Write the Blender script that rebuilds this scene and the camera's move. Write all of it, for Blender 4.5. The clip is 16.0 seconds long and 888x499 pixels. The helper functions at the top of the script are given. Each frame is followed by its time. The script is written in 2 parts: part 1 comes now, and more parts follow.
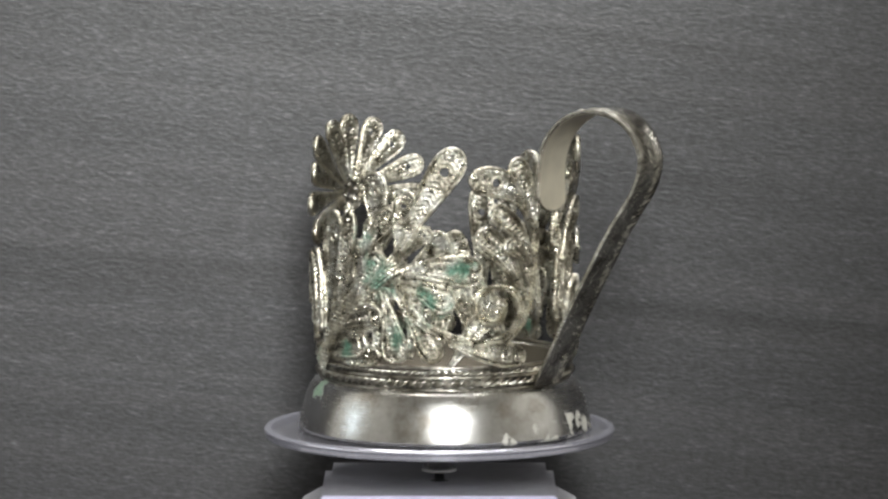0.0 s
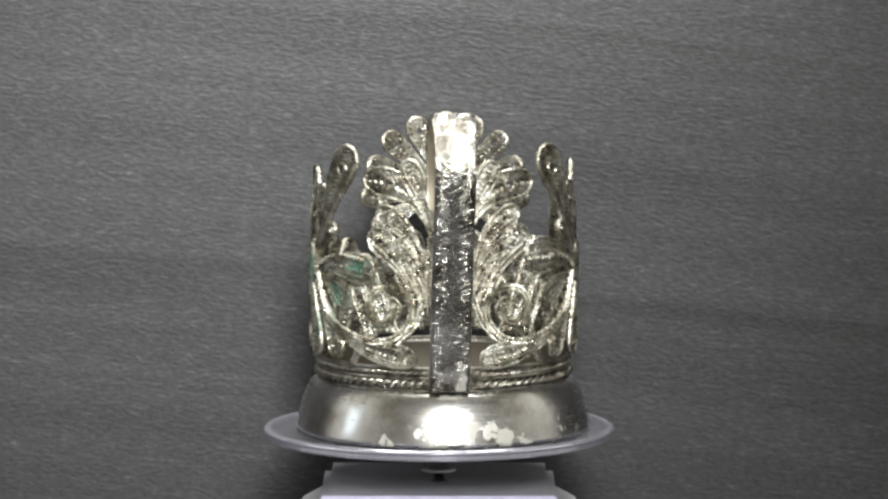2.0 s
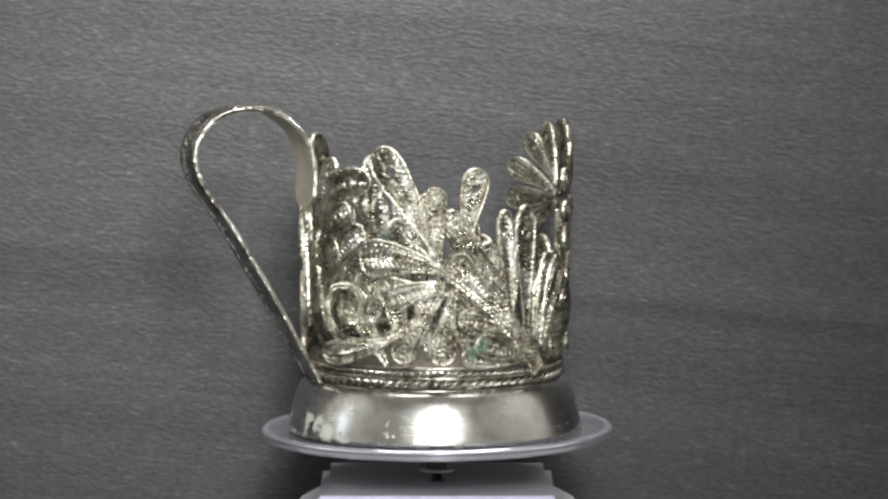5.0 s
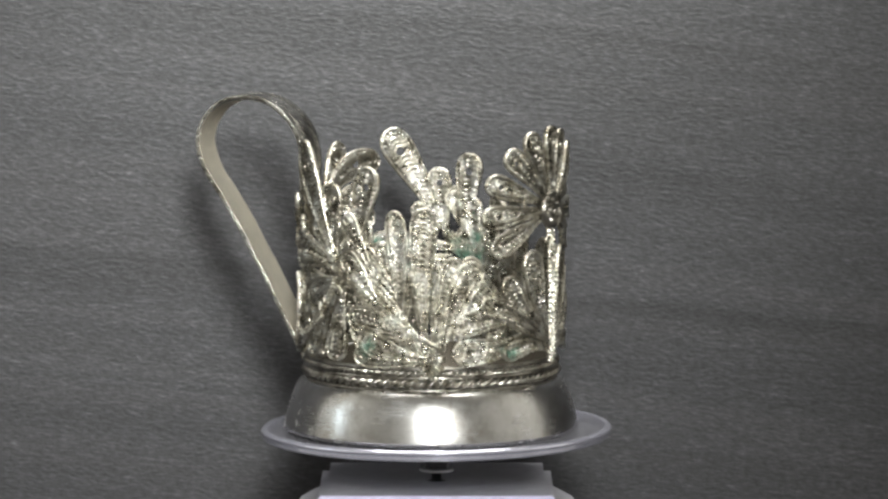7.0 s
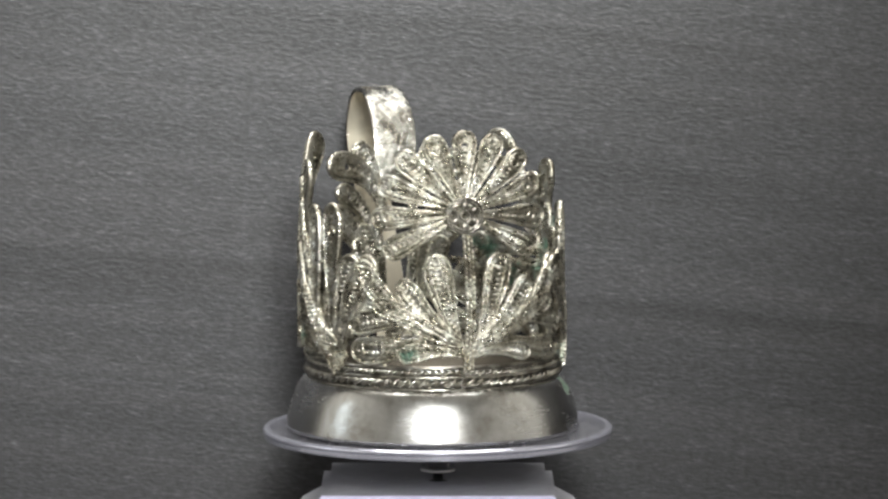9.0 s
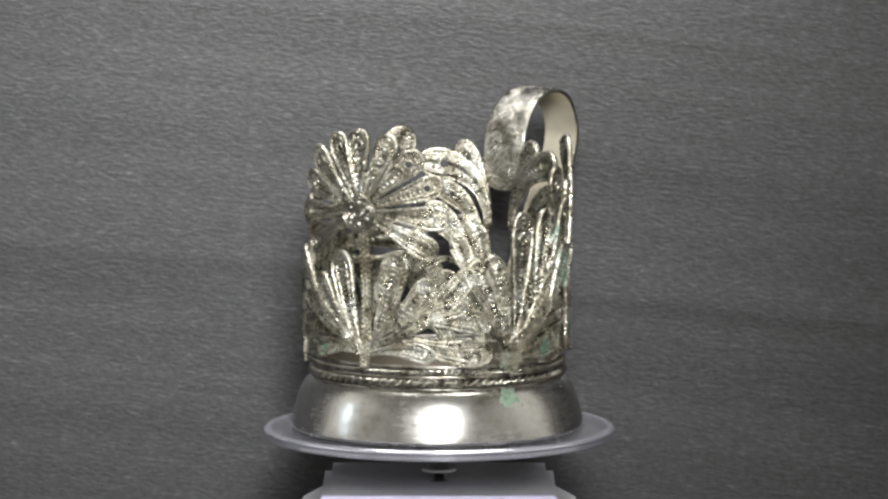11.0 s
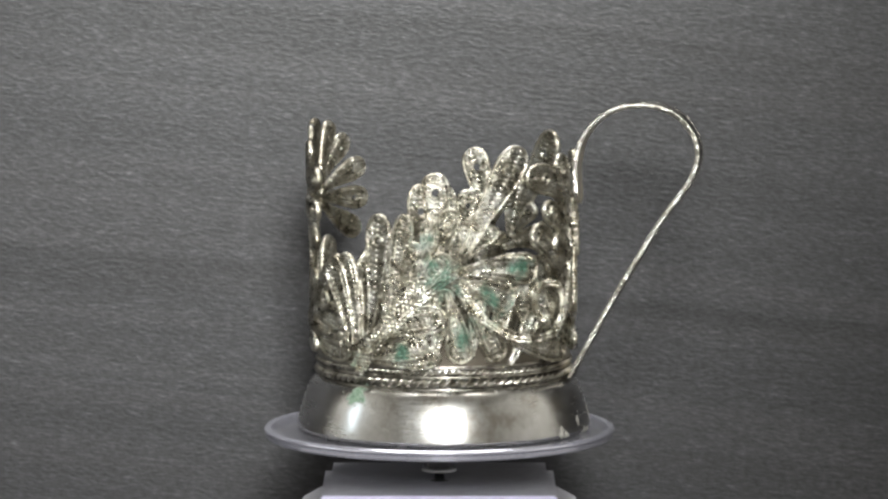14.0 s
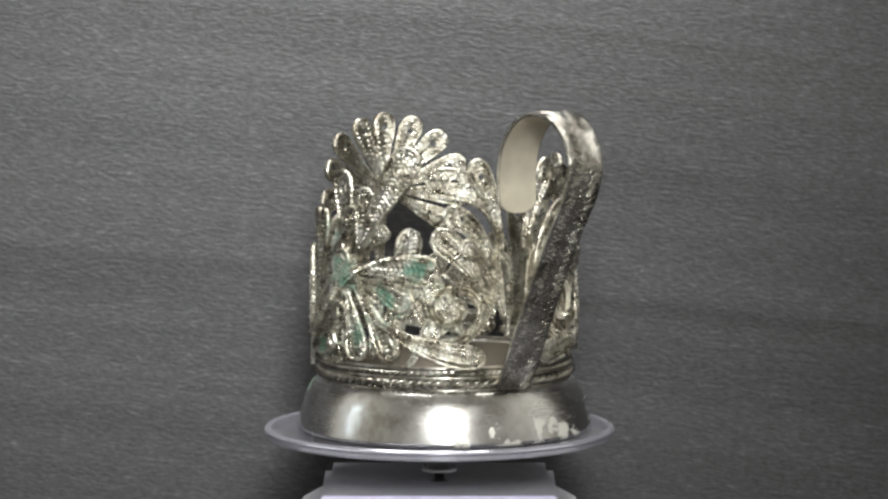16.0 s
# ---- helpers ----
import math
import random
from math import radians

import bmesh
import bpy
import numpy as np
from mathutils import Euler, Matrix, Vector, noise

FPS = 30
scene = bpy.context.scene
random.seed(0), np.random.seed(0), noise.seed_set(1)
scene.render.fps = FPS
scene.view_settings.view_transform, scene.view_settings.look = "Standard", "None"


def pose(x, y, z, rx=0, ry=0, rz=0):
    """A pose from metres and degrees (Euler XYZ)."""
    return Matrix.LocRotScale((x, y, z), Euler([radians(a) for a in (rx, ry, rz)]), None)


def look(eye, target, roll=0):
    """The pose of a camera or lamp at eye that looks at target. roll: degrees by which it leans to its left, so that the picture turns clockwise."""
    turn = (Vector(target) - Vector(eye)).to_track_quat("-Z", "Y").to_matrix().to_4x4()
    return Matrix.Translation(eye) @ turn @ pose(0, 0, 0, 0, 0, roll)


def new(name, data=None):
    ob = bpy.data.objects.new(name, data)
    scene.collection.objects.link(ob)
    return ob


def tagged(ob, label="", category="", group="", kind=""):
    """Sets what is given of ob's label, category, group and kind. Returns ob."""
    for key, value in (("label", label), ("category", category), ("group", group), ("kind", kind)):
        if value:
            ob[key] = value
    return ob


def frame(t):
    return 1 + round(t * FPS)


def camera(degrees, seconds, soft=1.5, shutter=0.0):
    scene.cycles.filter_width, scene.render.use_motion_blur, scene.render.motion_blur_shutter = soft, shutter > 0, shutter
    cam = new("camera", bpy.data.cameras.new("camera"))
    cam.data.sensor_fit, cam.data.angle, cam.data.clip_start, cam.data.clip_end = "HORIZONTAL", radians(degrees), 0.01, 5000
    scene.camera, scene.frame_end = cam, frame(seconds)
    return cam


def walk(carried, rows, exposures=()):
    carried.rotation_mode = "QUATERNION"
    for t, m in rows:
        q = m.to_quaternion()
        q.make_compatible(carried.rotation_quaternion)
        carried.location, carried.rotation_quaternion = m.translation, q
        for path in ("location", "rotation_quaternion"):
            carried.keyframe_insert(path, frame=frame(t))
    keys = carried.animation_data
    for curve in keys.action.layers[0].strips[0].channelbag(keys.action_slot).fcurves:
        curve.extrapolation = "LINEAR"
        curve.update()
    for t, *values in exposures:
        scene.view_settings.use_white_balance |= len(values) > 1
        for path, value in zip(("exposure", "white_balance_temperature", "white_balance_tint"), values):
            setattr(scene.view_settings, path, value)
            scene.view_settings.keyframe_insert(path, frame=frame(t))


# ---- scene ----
# The world's unit is the metre; the glass holder's body has the radius R.
R = 0.035
LIFT = 0.1115          # height of the picture's middle above the table
CUP_Z = LIFT - 1.345 * R
TURN = 360 / 15.2      # degrees per second, clockwise from above
FRONT = 2.11           # the handle points to the camera at this time

cam = camera(12.25, 16.0, soft=2.55)
EYE = (0.0360 * R, -31.0 * R, LIFT + 31.0 * R * math.tan(0.1045))
CAM_POSE = look(EYE, (EYE[0], 0, LIFT))
walk(cam, [(0.0, CAM_POSE), (16.0, CAM_POSE)])

# ---- light: one wide white lamp beside the camera in a dim room ----
world = bpy.data.worlds.new("world")
scene.world = world
world.use_nodes = True
bg = world.node_tree.nodes["Background"]
bg.inputs["Color"].default_value = (0.75, 0.82, 1.0, 1)
bg.inputs["Strength"].default_value = 0.10


def area(name, size, size_y, power, colour, eye, target):
    data = bpy.data.lights.new(name, "AREA")
    data.shape, data.size, data.size_y, data.energy, data.color = "RECTANGLE", size, size_y, power, colour
    ob = new(name, data)
    ob.matrix_basis = look(eye, target)
    return ob


# the work lamp beside the camera: a tall soft panel whose beam centres high on the backdrop
lamp = area("lamp_light", 0.16, 0.30, 0.73, (0.985, 0.995, 0.96), (0.045, -0.95, 0.52), (-0.085, 0.085, 0.180))
lamp.data.spread = radians(34)
# a narrow window beside the table
side = area("window_light", 0.024, 0.30, 0.007, (0.78, 0.92, 1.0), (-0.55, -0.12, 0.30), (0.0, 0.02, 0.12))
side.data.spread = radians(30)
# unseen overhead fill, added to brighten the walls and the metal's reflections
area("overhead_fill_light", 1.2, 1.2, 55.0, (1.0, 0.98, 0.94), (0, 0.38, 1.95), (0, 0.38, 0))
scene.view_settings.exposure = 0.0


# ---- materials ----
def material(name, rough=0.5, metal=0.0):
    m = bpy.data.materials.new(name)
    m.use_nodes = True
    nt = m.node_tree
    b = nt.nodes["Principled BSDF"]
    b.inputs["Roughness"].default_value = rough
    b.inputs["Metallic"].default_value = metal
    return m, nt, b


def add(nt, kind, **values):
    n = nt.nodes.new(kind)
    for key, value in values.items():
        n.inputs[key].default_value = value
    return n


def coords(nt, scale=(1, 1, 1), turn=(0, 0, 0)):
    tc = nt.nodes.new("ShaderNodeTexCoord")
    first = nt.nodes.new("ShaderNodeMapping")
    first.inputs["Rotation"].default_value = turn
    nt.links.new(tc.outputs["Object"], first.inputs["Vector"])
    mp = nt.nodes.new("ShaderNodeMapping")
    mp.inputs["Scale"].default_value = scale
    nt.links.new(first.outputs["Vector"], mp.inputs["Vector"])
    return mp.outputs["Vector"]


def grain(nt, vector, scale, detail=4.0, rough=0.55):
    n = add(nt, "ShaderNodeTexNoise", Scale=scale, Detail=detail, Roughness=rough)
    nt.links.new(vector, n.inputs["Vector"])
    return n.outputs["Fac"]


def ramp(nt, fac, stops):
    r = nt.nodes.new("ShaderNodeValToRGB")
    while len(r.color_ramp.elements) < len(stops):
        r.color_ramp.elements.new(0.5)
    for e, (p, c) in zip(r.color_ramp.elements, stops):
        e.position = p
        e.color = (*c, 1) if len(c) == 3 else c
    nt.links.new(fac, r.inputs["Fac"])
    return r.outputs["Color"]


def blend(nt, fac, a, b, mode="MIX"):
    n = nt.nodes.new("ShaderNodeMix")
    n.data_type, n.blend_type = "RGBA", mode
    for slot, v in ((0, fac), (6, a), (7, b)):
        if hasattr(v, "node"):
            nt.links.new(v, n.inputs[slot])
        else:
            n.inputs[slot].default_value = v if slot == 0 else (*v, 1)
    return n.outputs[2]


def bump(nt, b, height, strength, distance):
    n = add(nt, "ShaderNodeBump", Strength=strength, Distance=distance)
    nt.links.new(height, n.inputs["Height"])
    nt.links.new(n.outputs["Normal"], b.inputs["Normal"])


def g3(v):
    return (v, v, v)


# verdigris grows in spots: angle from the handle, height and reach in millimetres
SPOTS = [(80, 43, 7.5), (42, 44, 5.5), (56, 37, 6.0), (69, 29, 6.5), (88, 54, 4.0), (97, 23, 4.0), (-87, 24, 4.5), (-151, 23, 3.5), (-28, 19, 3.0), (119, 20, 4.5), (-140, 50, 3.0)]


def silver(name, tone=1.0, pitted=0.66):
    """Tarnished silver with spots of verdigris; tone: how bright the metal is kept."""
    m, nt, b = material(name, 0.3, 1.0)
    v = coords(nt)
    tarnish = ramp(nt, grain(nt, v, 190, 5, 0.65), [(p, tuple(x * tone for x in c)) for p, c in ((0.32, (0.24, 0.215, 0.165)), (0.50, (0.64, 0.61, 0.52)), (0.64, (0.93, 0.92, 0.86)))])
    field = None
    for angle, z, reach in SPOTS:
        far = nt.nodes.new("ShaderNodeVectorMath")
        far.operation = "DISTANCE"
        nt.links.new(v, far.inputs[0])
        far.inputs[1].default_value = (-0.0341 * math.sin(radians(angle)), -0.0341 * math.cos(radians(angle)), z / 1000)
        near = nt.nodes.new("ShaderNodeMapRange")
        nt.links.new(far.outputs["Value"], near.inputs["Value"])
        near.inputs["From Min"].default_value, near.inputs["From Max"].default_value = 0.0, reach / 1000 * 1.5
        near.inputs["To Min"].default_value, near.inputs["To Max"].default_value = 0.34, 0.0
        if field is None:
            field = near.outputs["Result"]
        else:
            top = add(nt, "ShaderNodeMath")
            top.operation = "MAXIMUM"
            nt.links.new(field, top.inputs[0])
            nt.links.new(near.outputs["Result"], top.inputs[1])
            field = top.outputs[0]
    total = add(nt, "ShaderNodeMath")
    total.operation = "ADD"
    nt.links.new(field, total.inputs[0])
    nt.links.new(grain(nt, v, 210, 6, 0.68), total.inputs[1])
    mask = ramp(nt, total.outputs[0], [(0.66, g3(0)), (0.82, g3(0.80))])
    copper = ramp(nt, grain(nt, v, 600, 3), [(0.3, (0.02, 0.085, 0.05)), (0.6, (0.05, 0.20, 0.135)), (0.8, (0.13, 0.34, 0.26))])
    nt.links.new(blend(nt, mask, tarnish, copper), b.inputs["Base Color"])
    inv = add(nt, "ShaderNodeMath")
    inv.operation = "SUBTRACT"
    inv.inputs[0].default_value = 1.0
    nt.links.new(mask, inv.inputs[1])
    nt.links.new(inv.outputs[0], b.inputs["Metallic"])
    rough = ramp(nt, grain(nt, v, 420, 3), [(0.3, g3(0.20)), (0.7, g3(0.40))])
    nt.links.new(blend(nt, mask, rough, g3(0.7)), b.inputs["Roughness"])
    bump(nt, b, grain(nt, v, 800, 3, 0.6), pitted, 0.0006)
    return m


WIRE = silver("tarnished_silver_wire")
# the fill between the rims: same silver at 0.60 tone, less pitted
SHEET = silver("darker_silver_fill", 0.60, 0.48)


def rope_silver():
    m, nt, b = material("dark_rope_silver", 0.28, 1.0)
    v = coords(nt)
    nt.links.new(ramp(nt, grain(nt, v, 240, 4), [(0.35, (0.20, 0.185, 0.155)), (0.6, (0.52, 0.50, 0.455))]), b.inputs["Base Color"])
    return m


ROPE = rope_silver()


def foot_silver():
    """Polished plate, flaked to white near the lower rim on the handle's side."""
    m, nt, b = material("flaked_polished_plate", 0.16, 1.0)
    v = coords(nt)
    plate = ramp(nt, grain(nt, v, 95, 8, 0.72), [(0.34, (0.38, 0.355, 0.32)), (0.5, (0.60, 0.595, 0.585)), (0.68, (0.75, 0.75, 0.76))])
    sep = nt.nodes.new("ShaderNodeSeparateXYZ")
    nt.links.new(v, sep.inputs[0])

    def math_node(op, a, c):
        n = nt.nodes.new("ShaderNodeMath")
        n.operation = op
        for i, x in enumerate((a, c)):
            if hasattr(x, "node"):
                nt.links.new(x, n.inputs[i])
            else:
                n.inputs[i].default_value = x
        return n.outputs[0]
    # more flakes low down and towards the handle (local -y)
    low = math_node("MULTIPLY", math_node("SUBTRACT", 0.0098, sep.outputs["Z"]), 15.0)
    ahead = math_node("SUBTRACT", math_node("MULTIPLY", sep.outputs["Y"], 0.97), math_node("MULTIPLY", sep.outputs["X"], 0.24))
    side = math_node("MULTIPLY", math_node("MINIMUM", math_node("SUBTRACT", -0.030, ahead), 0.0), 15.0)
    field = math_node("ADD", math_node("ADD", grain(nt, v, 150, 8, 0.70), low), side)
    mask = ramp(nt, field, [(0.655, g3(0)), (0.685, g3(1))])
    # a green crust under the rope band
    far = nt.nodes.new("ShaderNodeVectorMath")
    far.operation = "DISTANCE"
    nt.links.new(v, far.inputs[0])
    far.inputs[1].default_value = (-0.0318, 0.0169, 0.0125)
    near = math_node("MULTIPLY", math_node("SUBTRACT", 0.0055, far.outputs["Value"]), 60.0)
    crust = ramp(nt, math_node("ADD", grain(nt, v, 420, 5, 0.65), near), [(0.63, g3(0)), (0.71, g3(1))])
    green = ramp(nt, grain(nt, v, 900, 3), [(0.3, (0.10, 0.20, 0.13)), (0.6, (0.30, 0.40, 0.31))])
    pits = ramp(nt, grain(nt, v, 1400, 2), [(0.66, g3(0)), (0.74, g3(1))])
    plate = blend(nt, math_node("MULTIPLY", pits, 0.35), plate, (0.30, 0.29, 0.27))
    nt.links.new(blend(nt, crust, blend(nt, mask, plate, (0.60, 0.59, 0.54)), green), b.inputs["Base Color"])
    dull = math_node("MAXIMUM", mask, crust)
    nt.links.new(math_node("SUBTRACT", 1.0, math_node("MULTIPLY", dull, 0.8)), b.inputs["Metallic"])
    rough = blend(nt, 0.5, ramp(nt, grain(nt, v, 70, 5, 0.65), [(0.35, g3(0.18)), (0.7, g3(0.34))]), ramp(nt, grain(nt, coords(nt, (1, 1, 12)), 160, 4), [(0.35, g3(0.2)), (0.7, g3(0.3))]))
    nt.links.new(blend(nt, dull, rough, g3(0.55)), b.inputs["Roughness"])
    relief = math_node("ADD", math_node("MULTIPLY", dull, 0.5), math_node("MULTIPLY", grain(nt, v, 500, 5, 0.7), 0.25))
    bump(nt, b, relief, 0.25, 0.0003)
    return m


FOOT = foot_silver()


def handle_silver():
    m, nt, b = material("engraved_dark_silver", 0.25, 1.0)
    v = coords(nt)
    nt.links.new(ramp(nt, grain(nt, v, 150, 5), [(0.34, (0.20, 0.185, 0.16)), (0.5, (0.56, 0.545, 0.50)), (0.68, (0.88, 0.87, 0.83))]), b.inputs["Base Color"])
    nt.links.new(ramp(nt, grain(nt, v, 380, 4), [(0.3, g3(0.13)), (0.7, g3(0.27))]), b.inputs["Roughness"])
    bump(nt, b, grain(nt, v, 620, 5, 0.6), 0.75, 0.0007)
    return m


HANDLE = handle_silver()


def plain(name, colour, rough, metal=0.0, transmission=0.0, scale=300, alpha=1.0):
    m, nt, b = material(name, rough, metal)
    v = coords(nt)
    dark = tuple(c * 0.86 for c in colour)
    nt.links.new(ramp(nt, grain(nt, v, scale, 4), [(0.3, dark), (0.7, colour)]), b.inputs["Base Color"])
    b.inputs["Transmission Weight"].default_value = transmission
    b.inputs["Alpha"].default_value = alpha
    return m


PLATTER = plain("clear_violet_plastic", (0.34, 0.34, 0.39), 0.08, 0.0, 0.0, 300, 0.4)
RIM = plain("pale_violet_plastic", (0.72, 0.72, 0.84), 0.20, 0.7, 0.0, 300, 0.85)
# colour of the highlight on the housing's front edge
EDGE_GLINT = plain("violet_white_glint", (0.70, 0.68, 0.88), 0.3)
BROWN = plain("brown_tarnished_plate", (0.13, 0.115, 0.092), 0.5, 0.75, 0.0, 120)
SATIN = plain("cream_satin_silver", (0.79, 0.73, 0.60), 0.34, 0.62, 0.0, 200)
HOUSING = plain("silver_painted_plastic", (0.72, 0.72, 0.80), 0.26, 0.15)
CORE = plain("black_plastic", (0.02, 0.02, 0.022), 0.3)
CLEAR = plain("clear_plastic", (0.50, 0.50, 0.54), 0.04, 0.0, 0.0, 300, 0.25)
# white in place of front light on the clear hub, shaded by the platter
FLANGE = plain("whitened_hub_plastic", (0.88, 0.88, 0.90), 0.2)
TABLE = plain("dark_table_top", (0.035, 0.034, 0.034), 0.5)
WALL = plain("room_wall", (0.78, 0.77, 0.73), 0.8)


def backdrop_material():
    """Charcoal wood-grain laminate; the grain falls slightly to one side."""
    m, nt, b = material("charcoal_wood_grain", 0.42)
    tilt = (0, radians(-5.6), 0)
    wide = coords(nt, (1, 1, 1), tilt)
    fine = grain(nt, coords(nt, (420, 1, 1150), tilt), 1.0, 3, 0.6)
    fleck = grain(nt, coords(nt, (150, 1, 620), tilt), 1.0, 4, 0.62)
    streak = grain(nt, coords(nt, (9, 1, 110), tilt), 1.0, 5, 0.6)
    band = grain(nt, coords(nt, (1.8, 1, 26), tilt), 1.0, 3, 0.5)
    # long growth lines, each dark at its edge and fading downwards
    sep = nt.nodes.new("ShaderNodeSeparateXYZ")
    nt.links.new(wide, sep.inputs[0])
    sway = add(nt, "ShaderNodeMath")
    sway.operation = "MULTIPLY_ADD"
    nt.links.new(grain(nt, coords(nt, (7, 1, 18), tilt), 1.0, 3, 0.5), sway.inputs[0])
    sway.inputs[1].default_value = 0.012
    nt.links.new(sep.outputs["Z"], sway.inputs[2])
    height = nt.nodes.new("ShaderNodeMapRange")
    nt.links.new(sway.outputs[0], height.inputs["Value"])
    height.inputs["From Min"].default_value, height.inputs["From Max"].default_value = 0.02 - 0.219, 0.22 - 0.219
    lines = ramp(nt, height.outputs["Result"], [(0.0, g3(0.95)), (0.16, g3(0.92)), (0.172, g3(1.06)), (0.30, g3(0.98)), (0.345, g3(0.80)), (0.362, g3(0.68)),
                                               (0.372, g3(1.05)), (0.55, g3(0.96)), (0.565, g3(1.04)), (0.72, g3(0.88)), (0.737, g3(0.80)), (0.747, g3(1.08)), (1.0, g3(1.0))])
    base = ramp(nt, band, [(0.28, (0.036, 0.036, 0.040)), (0.45, (0.052, 0.052, 0.057)), (0.50, (0.059, 0.058, 0.063)), (0.56, (0.050, 0.050, 0.055)), (0.75, (0.070, 0.069, 0.074))])
    base = blend(nt, 1.0, base, lines, "MULTIPLY")
    base = blend(nt, 0.6, base, ramp(nt, streak, [(0.3, g3(0.6)), (0.7, g3(1.25))]), "MULTIPLY")
    base = blend(nt, 0.75, base, ramp(nt, fine, [(0.32, g3(0.56)), (0.5, g3(0.94)), (0.66, g3(1.4)), (0.76, g3(2.3))]), "MULTIPLY")
    base = blend(nt, 0.8, base, ramp(nt, fleck, [(0.34, g3(0.70)), (0.52, g3(0.94)), (0.62, g3(1.2)), (0.72, g3(2.2))]), "MULTIPLY")
    nt.links.new(base, b.inputs["Base Color"])
    nt.links.new(ramp(nt, fine, [(0.3, g3(0.55)), (0.7, g3(0.36))]), b.inputs["Roughness"])
    bump(nt, b, fine, 0.25, 0.0006)
    return m


LAMINATE = backdrop_material()


# ---- mesh helpers ----
def mesh_object(name, bm, mat, parent=None, label="", smooth=True, crease=None):
    me = bpy.data.meshes.new(name)
    bmesh.ops.recalc_face_normals(bm, faces=bm.faces)
    bm.to_mesh(me)
    bm.free()
    if smooth:
        for p in me.polygons:
            p.use_smooth = True
        if crease:
            me.set_sharp_from_angle(angle=radians(crease))
    me.materials.append(mat)
    ob = new(name, me)
    if parent:
        ob.parent = parent
    return tagged(ob, label)


part = mesh_object


def box(bm, cx, cy, cz, sx, sy, sz, top=1.0, bev=0.0):
    r = bmesh.ops.create_cube(bm, size=1.0)
    for v in r["verts"]:
        k = top if v.co.z > 0 else 1.0
        v.co = Vector((cx + v.co.x * sx * k, cy + v.co.y * sy * k, cz + v.co.z * sz))
    if bev:
        edges = list({e for v in r["verts"] for e in v.link_edges})
        bmesh.ops.bevel(bm, geom=edges, offset=bev, segments=2, affect="EDGES")
    return bm


def lathe(profile, n=96, close=True):
    """A solid turned about z from (radius, height) pairs."""
    bm = bmesh.new()
    rings = []
    for r, z in profile:
        rings.append([bm.verts.new((r * math.cos(2 * math.pi * i / n), r * math.sin(2 * math.pi * i / n), z)) for i in range(n)])
    pairs = list(zip(rings, rings[1:])) + ([(rings[-1], rings[0])] if close else [])
    for a, b in pairs:
        for i in range(n):
            j = (i + 1) % n
            bm.faces.new((a[i], a[j], b[j], b[i]))
    return bm


def curve_points(ctrl, n):
    """A smooth curve through control points."""
    pts = [ctrl[0], *ctrl, ctrl[-1]]
    out = []
    for k in range(1, len(pts) - 2):
        p0, p1, p2, p3 = (Vector(p) for p in pts[k - 1:k + 3])
        for i in range(n):
            t = i / n
            out.append(0.5 * ((2 * p1) + (p2 - p0) * t + (2 * p0 - 5 * p1 + 4 * p2 - p3) * t * t + (3 * p1 - p0 - 3 * p2 + p3) * t ** 3))
    out.append(Vector(ctrl[-1]))
    return out


# ---- the glass holder ----
BODY = 34.1   # radius of the filigree wall in millimetres


def on_body(s, z, h=0.0):
    """A place on the body's cylinder: s millimetres of arc from the handle, z millimetres up, h proud."""
    a = s / BODY
    r = (BODY + h) / 1000
    return Vector((-r * math.sin(a), -r * math.cos(a), z / 1000))


def wire(bm, pts, wide, high, lift=0.0, bead=0.0, closed=False):
    """A wire of wide x high millimetres laid on the cylinder along (s, z) points; bead: swelling of its twist."""
    n = len(pts)
    rings = []
    for i, p in enumerate(pts):
        a = pts[(i - 1) % n] if closed else pts[max(i - 1, 0)]
        b = pts[(i + 1) % n] if closed else pts[min(i + 1, n - 1)]
        dx, dz = b[0] - a[0], b[1] - a[1]
        l = math.hypot(dx, dz) or 1.0
        nx, nz = -dz / l, dx / l
        k = 1.0 + (bead if i % 2 else -bead)
        w, t = 0.5 * wide * k, 0.5 * high * k
        rings.append([bm.verts.new(on_body(p[0] + nx * w * c, p[1] + nz * w * c, lift + t * q))
                      for c, q in ((1, 0), (0.45, 1), (-0.45, 1), (-1, 0), (0, -0.9))])
    m = 5
    last = n if closed else n - 1
    for i in range(last):
        a, b = rings[i], rings[(i + 1) % n]
        for j in range(m):
            bm.faces.new((a[j], a[(j + 1) % m], b[(j + 1) % m], b[j]))
    if not closed:
        bm.faces.new(rings[0])
        bm.faces.new(rings[-1])


def petal_frame(s0, z0, s1, z1, bend):
    """Centre line of a petal: its point and side at u from 0 (root) to 1 (tip)."""
    dx, dz = s1 - s0, z1 - z0
    mx, mz = (s0 + s1) / 2 - dz * bend, (z0 + z1) / 2 + dx * bend

    def at(u):
        x = (1 - u) ** 2 * s0 + 2 * u * (1 - u) * mx + u * u * s1
        z = (1 - u) ** 2 * z0 + 2 * u * (1 - u) * mz + u * u * z1
        tx = (1 - u) * (mx - s0) + u * (s1 - mx)
        tz = (1 - u) * (mz - z0) + u * (z1 - mz)
        l = math.hypot(tx, tz) or 1.0
        return x, z, -tz / l, tx / l
    return at, math.hypot(dx, dz)


def girth(u):
    """Half width of a drop-shaped petal: slender root, round tip."""
    return (0.10 + 0.90 * u ** 1.3) * math.sqrt(max(0.0, 1 - u ** 7))


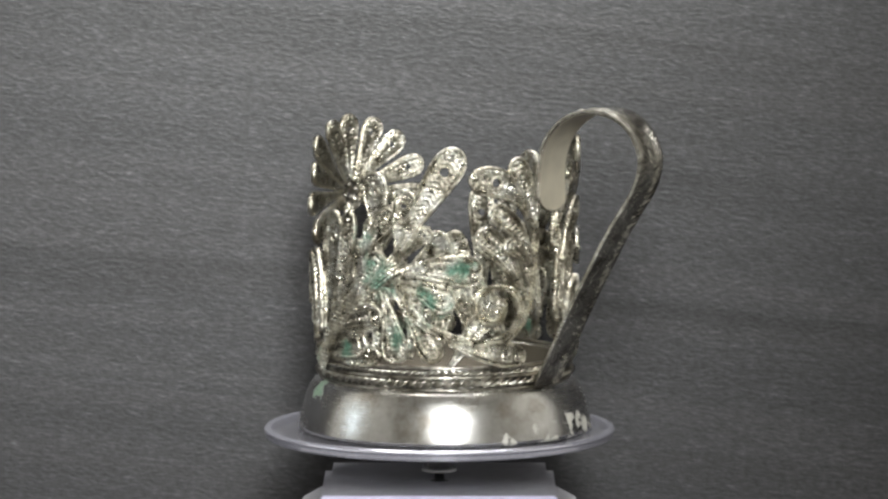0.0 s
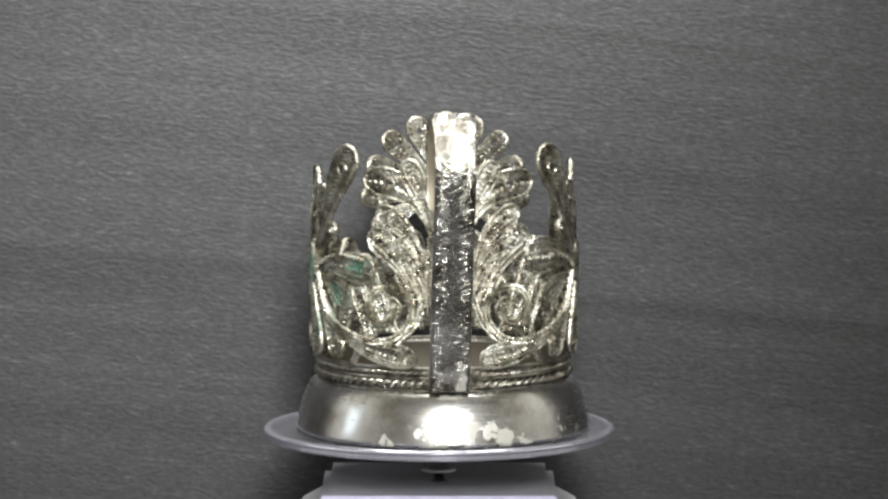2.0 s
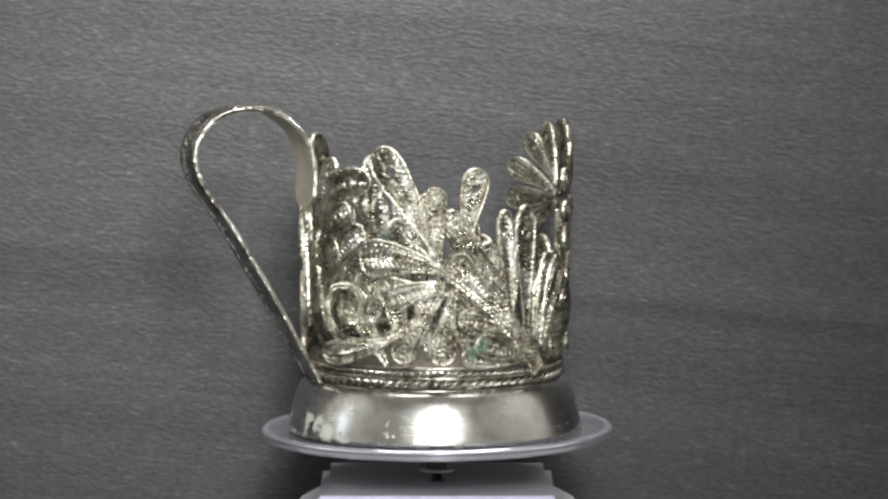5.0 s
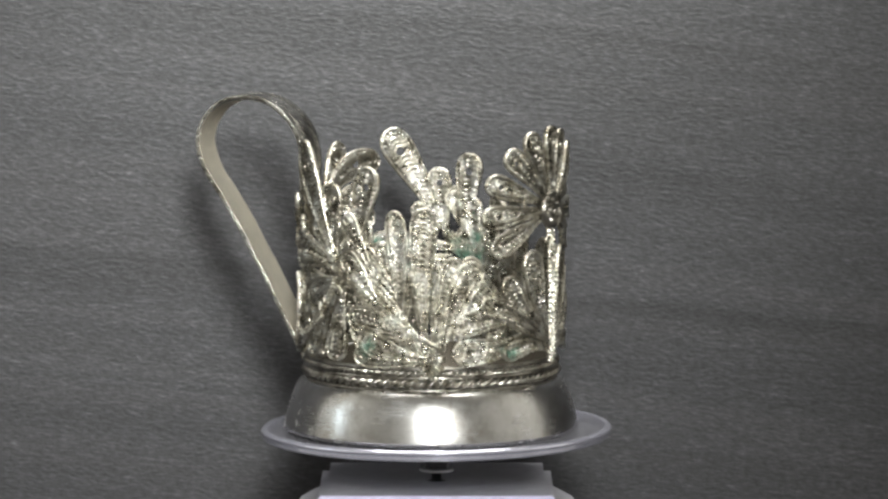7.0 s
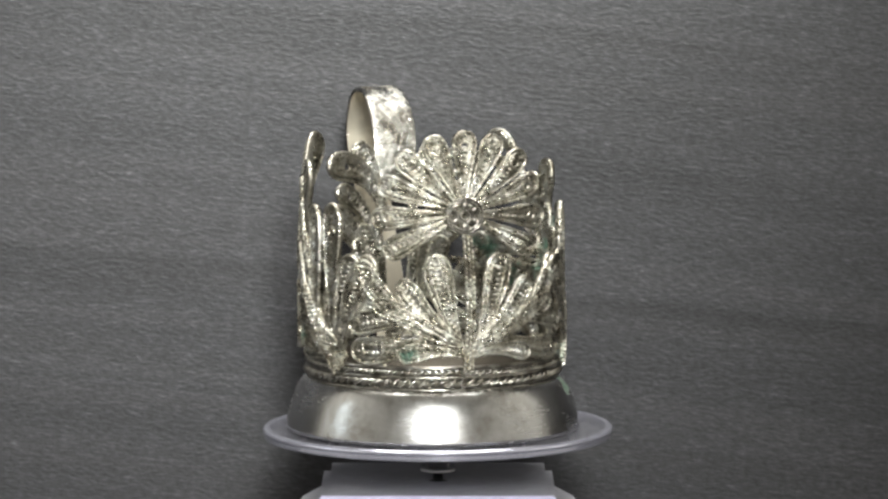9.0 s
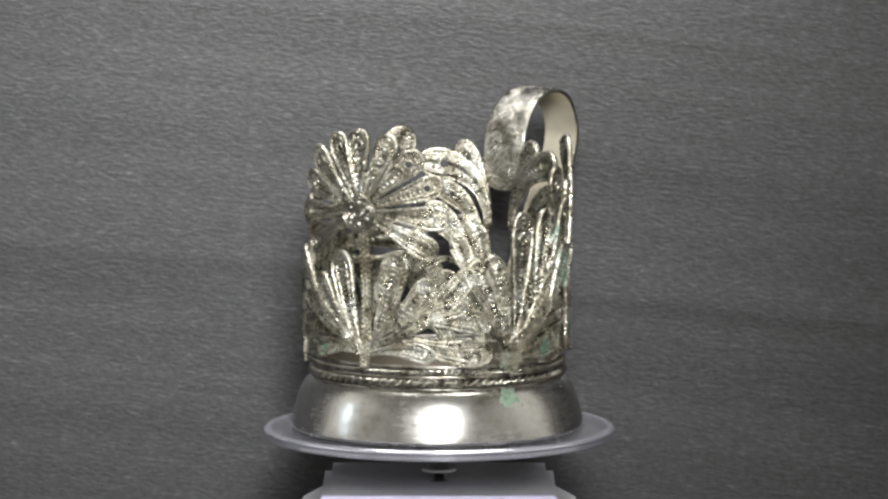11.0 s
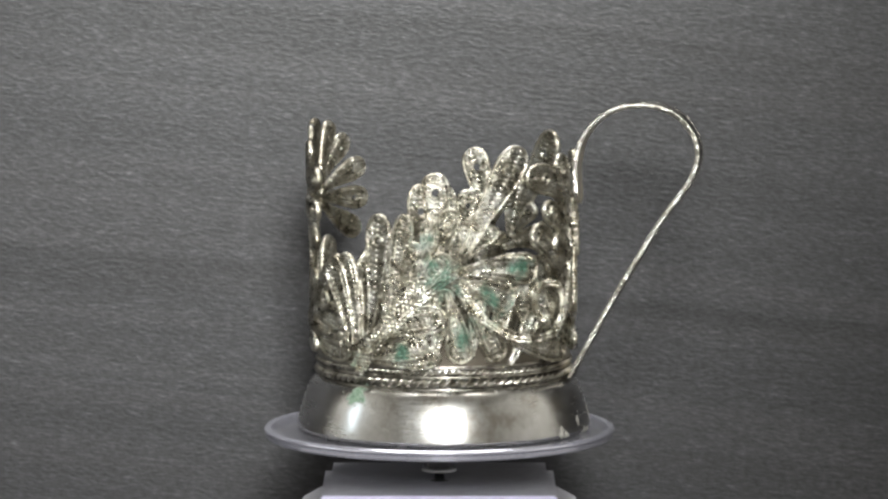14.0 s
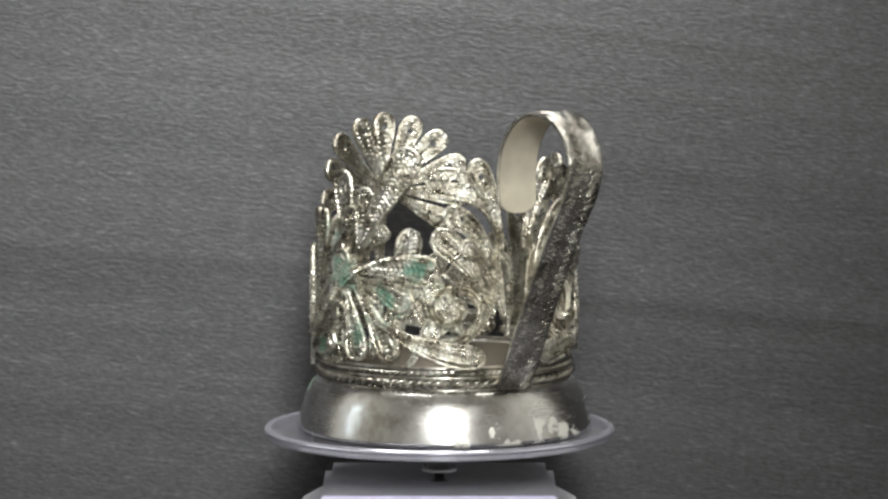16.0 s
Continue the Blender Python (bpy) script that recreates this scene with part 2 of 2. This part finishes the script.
def petal(parent, row, lift=0.0, sign=1):
    """A drop of twisted wire: rim, inner rim, eye at the tip and a fill of fine zigzag wire."""
    a0, z0, a1, z1, width, bend = row[:6]
    if a1 - a0 > 180:
        a1 -= 360
    if a0 - a1 > 180:
        a1 += 360
    k = BODY * math.pi / 180 * sign
    at, length = petal_frame(a0 * k, z0, a1 * k, z1, bend * sign)
    half = width / 2

    def side(u, f):
        x, z, nx, nz = at(u)
        w = half * girth(u) * f
        return (x + nx * w, z + nz * w)
    bm = bmesh.new()
    n = max(16, int(length / 0.62))
    us = [1 - (1 - i / n) ** 1.7 for i in range(n + 1)]

    def loop(f, u0=0.0, u1=1.0):
        vs = [u0 + (u1 - u0) * u for u in us]
        return [side(u, f) for u in vs] + [side(u, -f) for u in reversed(vs[:-1])]
    wire(bm, loop(1), 0.90, 1.6, lift, 0.17)
    ob = part("petal", bm, WIRE, parent)
    # an inner rim, an eye on the tall petals, and a fill of fine slanting ribs
    bm = bmesh.new()
    double = random.random() < 0.3
    eye = z1 > 55
    if double or not eye:
        wire(bm, loop(0.54, 0.12, 0.88), 0.62, 1.1, lift + 0.1, 0.16)
    x, z, _, _ = at(0.79)
    r = half * 0.27
    if eye:
        wire(bm, [(x + r * math.cos(j * math.pi / 6), z + r * math.sin(j * math.pi / 6)) for j in range(12)], 0.6, 1.2, lift + 0.1, 0.12, True)
    part("inner_wire", bm, WIRE, ob)
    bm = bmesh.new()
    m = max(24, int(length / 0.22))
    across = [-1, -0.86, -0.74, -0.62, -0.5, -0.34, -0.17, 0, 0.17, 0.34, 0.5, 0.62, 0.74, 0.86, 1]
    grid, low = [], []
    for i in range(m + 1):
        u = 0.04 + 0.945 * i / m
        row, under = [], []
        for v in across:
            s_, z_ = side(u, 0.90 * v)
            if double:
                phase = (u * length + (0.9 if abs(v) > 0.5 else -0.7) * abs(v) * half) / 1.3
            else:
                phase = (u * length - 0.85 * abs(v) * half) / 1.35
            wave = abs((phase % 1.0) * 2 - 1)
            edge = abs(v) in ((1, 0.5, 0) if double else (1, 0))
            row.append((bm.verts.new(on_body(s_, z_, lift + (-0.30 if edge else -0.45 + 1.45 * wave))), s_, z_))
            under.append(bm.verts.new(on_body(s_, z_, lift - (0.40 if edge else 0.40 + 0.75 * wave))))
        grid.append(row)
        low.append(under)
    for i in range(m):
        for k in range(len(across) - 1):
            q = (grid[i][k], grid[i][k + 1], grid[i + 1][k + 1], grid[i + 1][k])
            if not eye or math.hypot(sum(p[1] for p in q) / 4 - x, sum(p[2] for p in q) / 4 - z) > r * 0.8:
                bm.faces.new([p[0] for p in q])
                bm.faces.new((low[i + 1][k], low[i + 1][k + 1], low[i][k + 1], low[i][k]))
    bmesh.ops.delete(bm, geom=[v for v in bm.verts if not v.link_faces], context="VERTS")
    part("pressed_fill", bm, SHEET, ob, "ribbed darker silver wire fill")
    return ob


def stalk(parent, ctrl, strands, lift, mat):
    """Beaded wires side by side along a curve of (angle, height)."""
    bm = bmesh.new()
    k = BODY * math.pi / 180
    line = curve_points([(a * k, z, 0) for a, z in ctrl], 20)
    for s in range(strands):
        off = (s - (strands - 1) / 2) * 0.95
        pts = []
        for i, p in enumerate(line):
            d = (line[min(i + 1, len(line) - 1)] - line[max(i - 1, 0)]).normalized()
            pts.append((p.x - d.y * off, p.y + d.x * off))
        wire(bm, pts[s % 2:], 0.85, 1.4, lift, 0.22)
    return part("stem", bm, mat, parent, "beaded silver wire stem", smooth=False)


# sprays of one half: root angle from the handle, root height, tip angle, tip height, width, bend and, where only one half has it, that half
SPRAYS = {
    "shoulder": [
        (80, 47.0, 83, 69.7, 10.1, 0.03),
        (71, 47.0, 67, 65.7, 8.4, 0),
        (71, 48.5, 44, 76.0, 11.4, -0.03),
        (75, 44.0, 34, 44.0, 11.2, -0.12, 1),
        (76, 44.5, 35, 48.0, 13.0, -0.14, -1),
        (74, 41.8, 47, 35.8, 9.3, -0.12),
        (73, 40.3, 54, 21.6, 8.7, -0.08),
        (77, 39.5, 71, 21.4, 9.1, -0.05),
        (81, 38.7, 93, 24.7, 8.4, 0.1),
        (68, 48.5, 56, 55.6, 5.2, -0.05),
        (78, 50.4, 74, 59.4, 6.7, 0),
        (72, 44.8, 93, 44.6, 8.1, -0.1),
    ],
    "handle": [
        (6, 49.5, 39, 68.0, 10.6, 0.50),
        (7, 53.0, 19, 73.2, 8.0, 0.10),
        (11, 45.5, 31, 60.4, 7.6, 0.28),
        (14, 36.5, 36, 54.5, 9.6, 0.22),
        (63, 32.6, 14, 22.4, 8.6, 0.14),
        (27, 28.8, 34, 39.9, 7.1, 0.1),
        (5, 32.5, 14, 50.6, 7.4, 0.05),
        (13, 45.9, 24, 51.6, 6.4, 0.2),
        (10, 33.2, 19, 50.6, 8.4, 0.1),
    ],
    "stalk": [
        (113, 27.1, 108, 58.9, 9.8, 0.03),
        (102, 29.4, 95, 59.2, 7.1, -0.03),
        (121, 24.2, 135, 46.6, 10.1, 0.12),
        (117, 25.0, 124, 43.5, 7.7, 0.1),
        (119, 24.9, 78, 33.1, 10.1, -0.1),
        (123, 22.4, 80, 22.7, 7.7, 0.05),
        (112, 25.8, 87, 42.3, 7.7, -0.05),
        (93, 36.0, 77, 49.0, 7.4, -0.05),
        (102, 38.9, 82, 51.5, 7.1, -0.06),
        (118, 27.2, 127, 48.2, 8.4, 0.1),
        (111, 24.1, 83, 34.0, 7.7, -0.08),
        (89, 46.0, 73, 60.3, 7.4, -0.05),
    ],
    "flower": [
        (169, 29.0, 125, 23.5, 9.4, 0.15),
        (167, 31.0, 126, 30.4, 8.4, -0.15),
        (170, 26.8, 137, 36.1, 6.7, -0.15),
        (125, 27.2, 135, 47.6, 8.4, 0),
        (115, 22.3, 86, 26.4, 8.7, 0.08),
    ],
}


def rope(radius, z, thick, turns, name, parent):
    """Two strands twisted round each other in a ring."""
    bm = bmesh.new()
    n = turns * 8
    for strand in (0, math.pi):
        rings = []
        for i in range(n):
            a = 2 * math.pi * i / n
            w = a * turns + strand
            r = radius + 0.5 * thick * math.cos(w)
            zz = z + 0.5 * thick * math.sin(w)
            ring = []
            for j in range(5):
                q = 2 * math.pi * j / 5
                rr, hz = r + 0.62 * thick * math.cos(q), zz + 0.62 * thick * math.sin(q)
                ring.append(bm.verts.new((rr * math.cos(a), rr * math.sin(a), hz)))
            rings.append(ring)
        for i in range(n):
            a, b = rings[i], rings[(i + 1) % n]
            for j in range(5):
                bm.faces.new((a[j], a[(j + 1) % 5], b[(j + 1) % 5], b[j]))
    return part(name, bm, ROPE, parent, "twisted silver rope band")


def hoop(radius, z, thick, parent):
    prof = [(radius + thick * math.cos(i * math.pi / 4), z + thick * math.sin(i * math.pi / 4)) for i in range(8)]
    return part("ring", lathe(prof), ROPE, parent, "plain silver wire ring")


HANDLE_LINE = [(34.3, 14.4), (35.4, 16.8), (38.9, 22.9), (47.4, 38.2), (52.0, 45.8), (56.4, 53.2), (61.2, 60.2), (64.7, 64.9), (66.9, 69.3), (67.8, 73.4),
               (67.1, 77.4), (64.8, 81.2), (61.5, 84.0), (56.8, 85.8), (50.5, 86.0), (45.1, 84.5), (40.6, 81.3), (37.5, 77.3), (36.0, 72.8), (35.5, 68.0), (35.8, 63.5), (36.0, 59.8)]


def handle(parent):
    line = curve_points([(r / 1000, z / 1000, 0) for r, z in HANDLE_LINE], 8)
    n = len(line)
    turn = radians(3)
    across = Vector((math.cos(turn), math.sin(turn), 0))
    bm = bmesh.new()
    rings = []
    spots = []
    for i, p in enumerate(line):
        t = (line[min(i + 1, n - 1)] - line[max(i - 1, 0)]).normalized()
        out = Vector((0, -t.y, -t.x))          # outwards from the loop
        centre = Vector((0, -p.x, p.y))
        u = i / (n - 1)
        w = float(np.interp(u, (0, 0.3, 0.5, 0.65, 0.8, 1), (5.4, 5.2, 5.1, 5.7, 6.1, 6.0))) / 1000
        w *= math.sqrt(max(0.05, 1 - max(0, (u - 0.95) / 0.05) ** 2))
        h = 0.00062
        ring = []
        for c, q in ((-1, 0.1), (-0.98, 0.75), (-0.9, 1.0), (-0.6, 1.05), (0, 1.15), (0.6, 1.05), (0.9, 1.0), (0.98, 0.75), (1, 0.1),
                     (0.96, -1), (0, -0.8), (-0.96, -1)):
            ring.append(bm.verts.new(centre + across * (w * c) + out * (h * q)))
        rings.append(ring)
        spots.append((centre, t, out, w))
    m = len(rings[0])
    for a, b in zip(rings, rings[1:]):
        for j in range(m):
            bm.faces.new((a[j], a[(j + 1) % m], b[(j + 1) % m], b[j]))
    bm.faces.new(rings[0])
    bm.faces.new(rings[-1])
    ob = part("handle", bm, HANDLE, parent, "engraved dark silver strap handle", crease=40)
    bm = bmesh.new()
    last = None
    for centre, t, out, w in spots:
        row = [bm.verts.new(centre + across * (w * k) - out * h) for k, h in ((-0.93, 0.00068), (0, 0.00058), (0.93, 0.00068), (0.90, 0.0004), (-0.90, 0.0004))]
        if last:
            for k in range(5):
                bm.faces.new((last[k], last[(k + 1) % 5], row[(k + 1) % 5], row[k]))
        last = row
    part("inner_face", bm, SATIN, ob, "smooth cream satin inner face", crease=30)
    # small chased leaf strokes: a slanting pair and now and then one across the middle
    bm = bmesh.new()

    def stroke(mid, d, out, l, k, high):
        e = d.cross(out)
        a, b2 = bm.verts.new(mid - d * l), bm.verts.new(mid + d * l)
        s1, s2 = bm.verts.new(mid + e * k), bm.verts.new(mid - e * k)
        r1, r2 = bm.verts.new(mid - d * l * 0.5 + out * high), bm.verts.new(mid + d * l * 0.5 + out * high)
        for f in ((a, s1, r1), (s1, r2, r1), (s1, b2, r2), (b2, s2, r2), (s2, r1, r2), (s2, a, r1)):
            bm.faces.new(f)
    for i in range(2, int(n * 0.96)):
        c, t, out, w = spots[i]
        along = Vector((0, -t.x, t.y))
        for half_step in (0.0, 0.4, 0.75):
            nxt = spots[min(i + 1, n - 1)][0]
            base = c.lerp(nxt, half_step) + out * 0.00062
            for sx in (-1, 1):
                if random.random() < 0.10:
                    continue
                d = (along * random.uniform(0.2, 0.5) + across * sx).normalized()
                stroke(base + across * (w * random.uniform(0.28, 0.72) * sx), d, out, random.uniform(0.0007, 0.0013), 0.00030, random.uniform(0.00008, 0.00020))
            if random.random() < 0.45:
                stroke(base + along * random.uniform(-0.0004, 0.0004) + across * random.uniform(-0.0009, 0.0009), across, out, random.uniform(0.0003, 0.0006), 0.00020, 0.00012)
    part("chased_leaf", bm, HANDLE, ob, "chased leaf pattern on the strap", smooth=False)
    return ob


def glass_holder():
    root = tagged(new("glass_holder"), "tarnished silver filigree glass holder with strap handle on a turntable", "glass holder")
    foot = [(38.3, 0), (38.9, 0.5), (38.8, 1.2), (38.4, 3.2), (37.7, 6.0), (36.9, 8.8), (36.0, 10.9), (35.1, 12.5), (34.2, 13.5), (33.2, 14.0), (32.6, 14.4), (32.4, 19.2), (32.2, 19.5),
            (31.8, 19.4), (31.6, 13.0), (31.4, 12.3), (36.2, 5.0), (37.3, 0.2)]
    part("foot", lathe([(r / 1000, z / 1000) for r, z in foot], 128), FOOT, root, "polished bell-shaped foot with white flaked patches")
    part("base_plate", lathe([(0.0003, 0.0130), (0.0310, 0.0132), (0.0312, 0.0187), (0.0317, 0.0189), (0.0315, 0.0124), (0.0003, 0.0122)], 64), BROWN, root, "brown tarnished inner base plate")
    rope(0.0331, 0.01580, 0.00112, 42, "rope_band", root)
    rope(0.0331, 0.01840, 0.00078, 58, "rope_band", root)
    for z, k in ((0.0140, 0.0004), (0.01725, 0.0005), (0.0198, 0.0005)):
        hoop(0.0330, z, k, root)
    for name, rows in SPRAYS.items():
        for i, row in enumerate(rows):
            for sign in row[6:] or (1, -1):
                lean = (4.5, 1.6) if row[2] > 80 and row[3] > 55 else (0, 0)      # the tall petals of the second half lean on
                far = (row[0] + random.uniform(-0.8, 0.8), row[1], row[2] + lean[0] + random.uniform(-1.2, 1.2), row[3] + lean[1] + random.uniform(-0.7, 0.7), row[4] * random.uniform(0.95, 1.06), row[5])
                petal(root, row if sign > 0 else far, (-0.7, 0.1, 0.8, -0.3, 0.45)[i % 5], sign)
    for sign in (1, -1):
        stalk(root, [(119 * sign, 18.3), (106 * sign, 28), (90 * sign, 38), (71 * sign, 47)], 5, 0.5, WIRE)
        stalk(root, [(72 * sign, 43), (63 * sign, 33.5), (50 * sign, 27.8), (36 * sign, 26.5), (23 * sign, 28), (16 * sign, 34), (20 * sign, 39.5), (30 * sign, 40.5), (36 * sign, 36.5), (33 * sign, 32), (26 * sign, 32), (24 * sign, 35.5)], 2, 0.6, WIRE)
        stalk(root, [(72 * sign, 44), (56 * sign, 48), (38 * sign, 47.5)], 1, 0.8, WIRE)
        stalk(root, [(8 * sign, 54), (9 * sign, 42), (14 * sign, 32), (24 * sign, 26)], 2, 0.3, WIRE)
    # an under-layer of leaves closes the lower wall
    for sign in (1, -1):
        for a0, z0, a1, z1, wide in ((36, 24, 46, 42, 7.5), (58, 21, 50, 39, 7.5), (48, 20, 34, 33, 7.0), (84, 21, 78, 40, 8.0), (92, 22, 97, 43, 8.0),
                                     (104, 21, 104, 46, 8.0), (118, 20, 124, 42, 8.5), (128, 21, 138, 40, 8.0), (140, 20, 152, 36, 7.5), (66, 22, 64, 40, 7.0),
                                     (12, 30, 22, 47, 7.5), (30, 36, 42, 48, 7.0), (88, 40, 84, 58, 7.5), (100, 38, 92, 52, 7.0), (42, 26, 23, 37, 8.0), (22, 27, 37, 41, 7.0), (75, 40.5, 43, 40.0, 9.5)):
            petal(root, (a0, z0, a1, z1, wide, 0.06), -1.3, sign)
    # flower opposite the handle
    mid = 183.5
    k = 180 / (math.pi * BODY)
    for i in range(11):
        q = radians(-28 + 236 * i / 10)
        l = 20.8 + 2.4 * math.cos(q) ** 2
        petal(root, (mid + 3 * math.cos(q) * k, 60.0 + 3 * math.sin(q), mid + l * math.cos(q) * k, 60.0 + l * math.sin(q), 8.0, 0), 0.7 + 0.7 * (i % 2))
    # leaves on both sides of the flower's stem
    for sign in (1, -1):
        for a0, z0, a1, z1, wide, bend in ((2.4, 23.5, 14.6, 49.0, 9.8, -0.06), (3.0, 27.0, 29.0, 42.5, 7.6, -0.14), (3.5, 25.5, 46.0, 45.3, 7.4, -0.2), (2.0, 23.0, 30.0, 22.6, 6.2, 0.2)):
            petal(root, (181.2 + a0 * sign, z0, 181.2 + a1 * sign, z1, wide, bend * sign), 0.5)
    bm = bmesh.new()
    for i in range(6):
        a = radians(60 * i + 30)
        r = bmesh.ops.create_uvsphere(bm, u_segments=10, v_segments=6, radius=0.0011)
        bmesh.ops.translate(bm, verts=r["verts"], vec=on_body(mid / k + 2.7 * math.cos(a), 59.3 + 2.7 * math.sin(a), 1.7))
    for rad in (1.1, 1.9, 3.7, 4.5):
        wire(bm, [(mid / k + rad * math.cos(j * math.pi / 12), 59.3 + rad * math.sin(j * math.pi / 12)) for j in range(24)], 0.7, 1.6, 1.7, 0.2, True)
    part("flower_boss", bm, ROPE, root, "beaded silver flower centre")
    stalk(root, [(mid - 1, 57), (mid - 2.5, 45), (mid - 3, 32), (mid - 2, 19.5)], 3, 0.9, WIRE)
    handle(root)
    return root


# ---- the turntable ----
def turntable():
    root = tagged(new("turntable"), "small silver plastic turntable with a clear spindle hub, on the table", "turntable")
    bm = bmesh.new()
    box(bm, 0, 0.0015, 0.0275, 0.0620, 0.0610, 0.045, 1.0, 0.0022)
    part("housing", bm, HOUSING, root, "silver grey plastic housing", smooth=False)
    bm = bmesh.new()
    loops = []
    for sx, sy, z in ((0.0604, 0.0584, 0.0445), (0.0740, 0.0700, 0.0400), (0.0760, 0.0720, 0.0385), (0.0780, 0.0740, 0.0)):
        loops.append([bm.verts.new((x * sx / 2, y * sy / 2, z)) for x, y in ((-1, -1), (1, -1), (1, 1), (-1, 1))])
    for a, b in zip(loops, loops[1:]):
        for k in range(4):
            bm.faces.new((a[k], a[(k + 1) % 4], b[(k + 1) % 4], b[k]))
    bm.faces.new(loops[0])
    bm.faces.new(loops[-1])
    part("skirt", bm, HOUSING, root, "sloping grey skirt of the housing", smooth=False)
    # the chamfer's highlight, put in as a thin pale bar
    bm = bmesh.new()
    box(bm, 0, -0.0292, 0.0495, 0.0612, 0.0026, 0.0022, 1.0, 0.0005)
    part("front_glint", bm, EDGE_GLINT, root, "pale violet bar drawn as a front edge highlight", smooth=False)
    part("spindle", lathe([(0.0002, 0.0495), (0.0030, 0.0495), (0.0026, 0.0500), (0.0014, 0.0503), (0.0012, 0.0527), (0.0002, 0.0527)], 24), CORE, root, "thin dark spindle")
    part("hub", lathe([(0.0002, 0.0525), (0.0042, 0.0525), (0.0046, 0.0527), (0.0046, 0.0531), (0.0043, 0.0533), (0.0002, 0.0533)], 32), FLANGE, root, "hub flange whitened to look lit")
    part("core", lathe([(0.0001, 0.0533), (0.0031, 0.0533), (0.0031, 0.0572), (0.0001, 0.0572)], 24), CORE, root, "dark hub core")
    part("cap", lathe([(0.0001, 0.0572), (0.0034, 0.0572), (0.0040, 0.0575), (0.0040, 0.0612), (0.0001, 0.0612)], 24), FLANGE, root, "hub cap whitened to look lit")
    part("collar", lathe([(0.0042, 0.0533), (0.0047, 0.0533), (0.0047, 0.0612), (0.0042, 0.0612)], 32), CLEAR, root, "clear plastic hub collar")
    platter = part("platter", lathe([(r / 1000, z / 1000) for r, z in
        [(0.2, 0.0), (42.6, 0.0), (43.2, 0.12), (44.2, 0.1), (44.8, -0.4), (45.2, -1.1), (45.3, -1.4), (45.2, -1.7), (44.7, -2.0), (42.0, -2.2), (0.2, -2.3)]], 128), PLATTER, root, "pale violet-white plastic platter", crease=30)
    part("rim", lathe([(r / 1000, z / 1000) for r, z in [(44.1, 0.05), (44.5, 0.40), (45.1, 0.55), (45.7, 0.46), (46.2, 0.12), (46.40, -0.30), (46.3, -0.70), (46.0, -0.95), (46.05, -1.9), (45.8, -2.25), (44.9, -2.35), (44.4, -1.0)]], 128), RIM, platter, "pale violet bevelled rim", crease=25)
    return root, platter


def backdrop():
    bm = bmesh.new()
    box(bm, 0, 0, 0, 1.2, 0.012, 0.45)
    ob = part("backdrop", bm, LAMINATE, None, "charcoal wood-grain laminate panel behind the turntable", smooth=False)
    ob.location = (0, 0.091, 0.225)
    return tagged(ob, category="backdrop", kind="structure")


def room():
    bm = bmesh.new()
    box(bm, 0, -0.50, -0.02, 2.4, 1.17, 0.04)
    tagged(part("table_top", bm, TABLE, None, "dark grey table top", smooth=False), category="table", kind="structure")
    # unseen ceiling and walls close the room, pale to brighten the metal's reflections
    bm = bmesh.new()
    box(bm, 0, -0.9, 2.13, 3.25, 3.85, 0.05)
    tagged(part("ceiling", bm, WALL, None, "plain unseen white ceiling that bounces light", smooth=False), category="ceiling", kind="structure")
    bm = bmesh.new()
    box(bm, 0, -0.9, -0.75, 3.25, 3.85, 0.05)
    tagged(part("floor", bm, TABLE, None, "plain dark floor", smooth=False), category="floor", kind="structure")
    for name, x, y, sx, sy in (("wall_left", -1.6, -0.9, 0.05, 3.8), ("wall_right", 1.6, -0.9, 0.05, 3.8), ("wall_back", 0, -2.8, 3.25, 0.05), ("wall_front", 0, 1.0, 3.25, 0.05)):
        bm = bmesh.new()
        box(bm, x, y, 0.7, sx, sy, 2.8)
        tagged(part(name, bm, WALL, None, "plain unseen room wall that bounces light", smooth=False), category="wall", kind="structure")


holder = glass_holder()
stand, platter = turntable()
backdrop()
room()


# ---- what moves ----
ROCK = [(0, 0), (1, 0), (2, 0.15), (3, 0.45), (4, 0.65), (5, 0.85), (6.5, 1), (7, 1), (7.5, 0.95), (8, 0.9), (8.5, 0.7), (9, 0.5), (10, 0.25), (11.5, 0), (16, 0)]


def rock(t):
    return float(np.interp(t, [r[0] for r in ROCK], [r[1] for r in ROCK]))


def motions():
    times = [i * 0.5 for i in range(33)]
    cup, base, disc = [], [], []
    for t in times:
        turn = TURN * (t - FRONT)
        a = radians(turn - 47)
        shift = -0.021 * R * rock(t)
        cup.append((t, pose(-0.043 * R * math.sin(a) + shift, -0.043 * R * math.cos(a), CUP_Z, 0, 0, -turn)))
        base.append((t, pose(shift, 0, 0)))
        disc.append((t, pose(0, 0, CUP_Z - 0.0001) @ pose(0, 0, 0, 0, -0.5 * rock(t), 0) @ pose(0, 0, 0, 0, 0, -turn)))
    walk(holder, cup)
    walk(stand, base)
    walk(platter, disc)


motions()
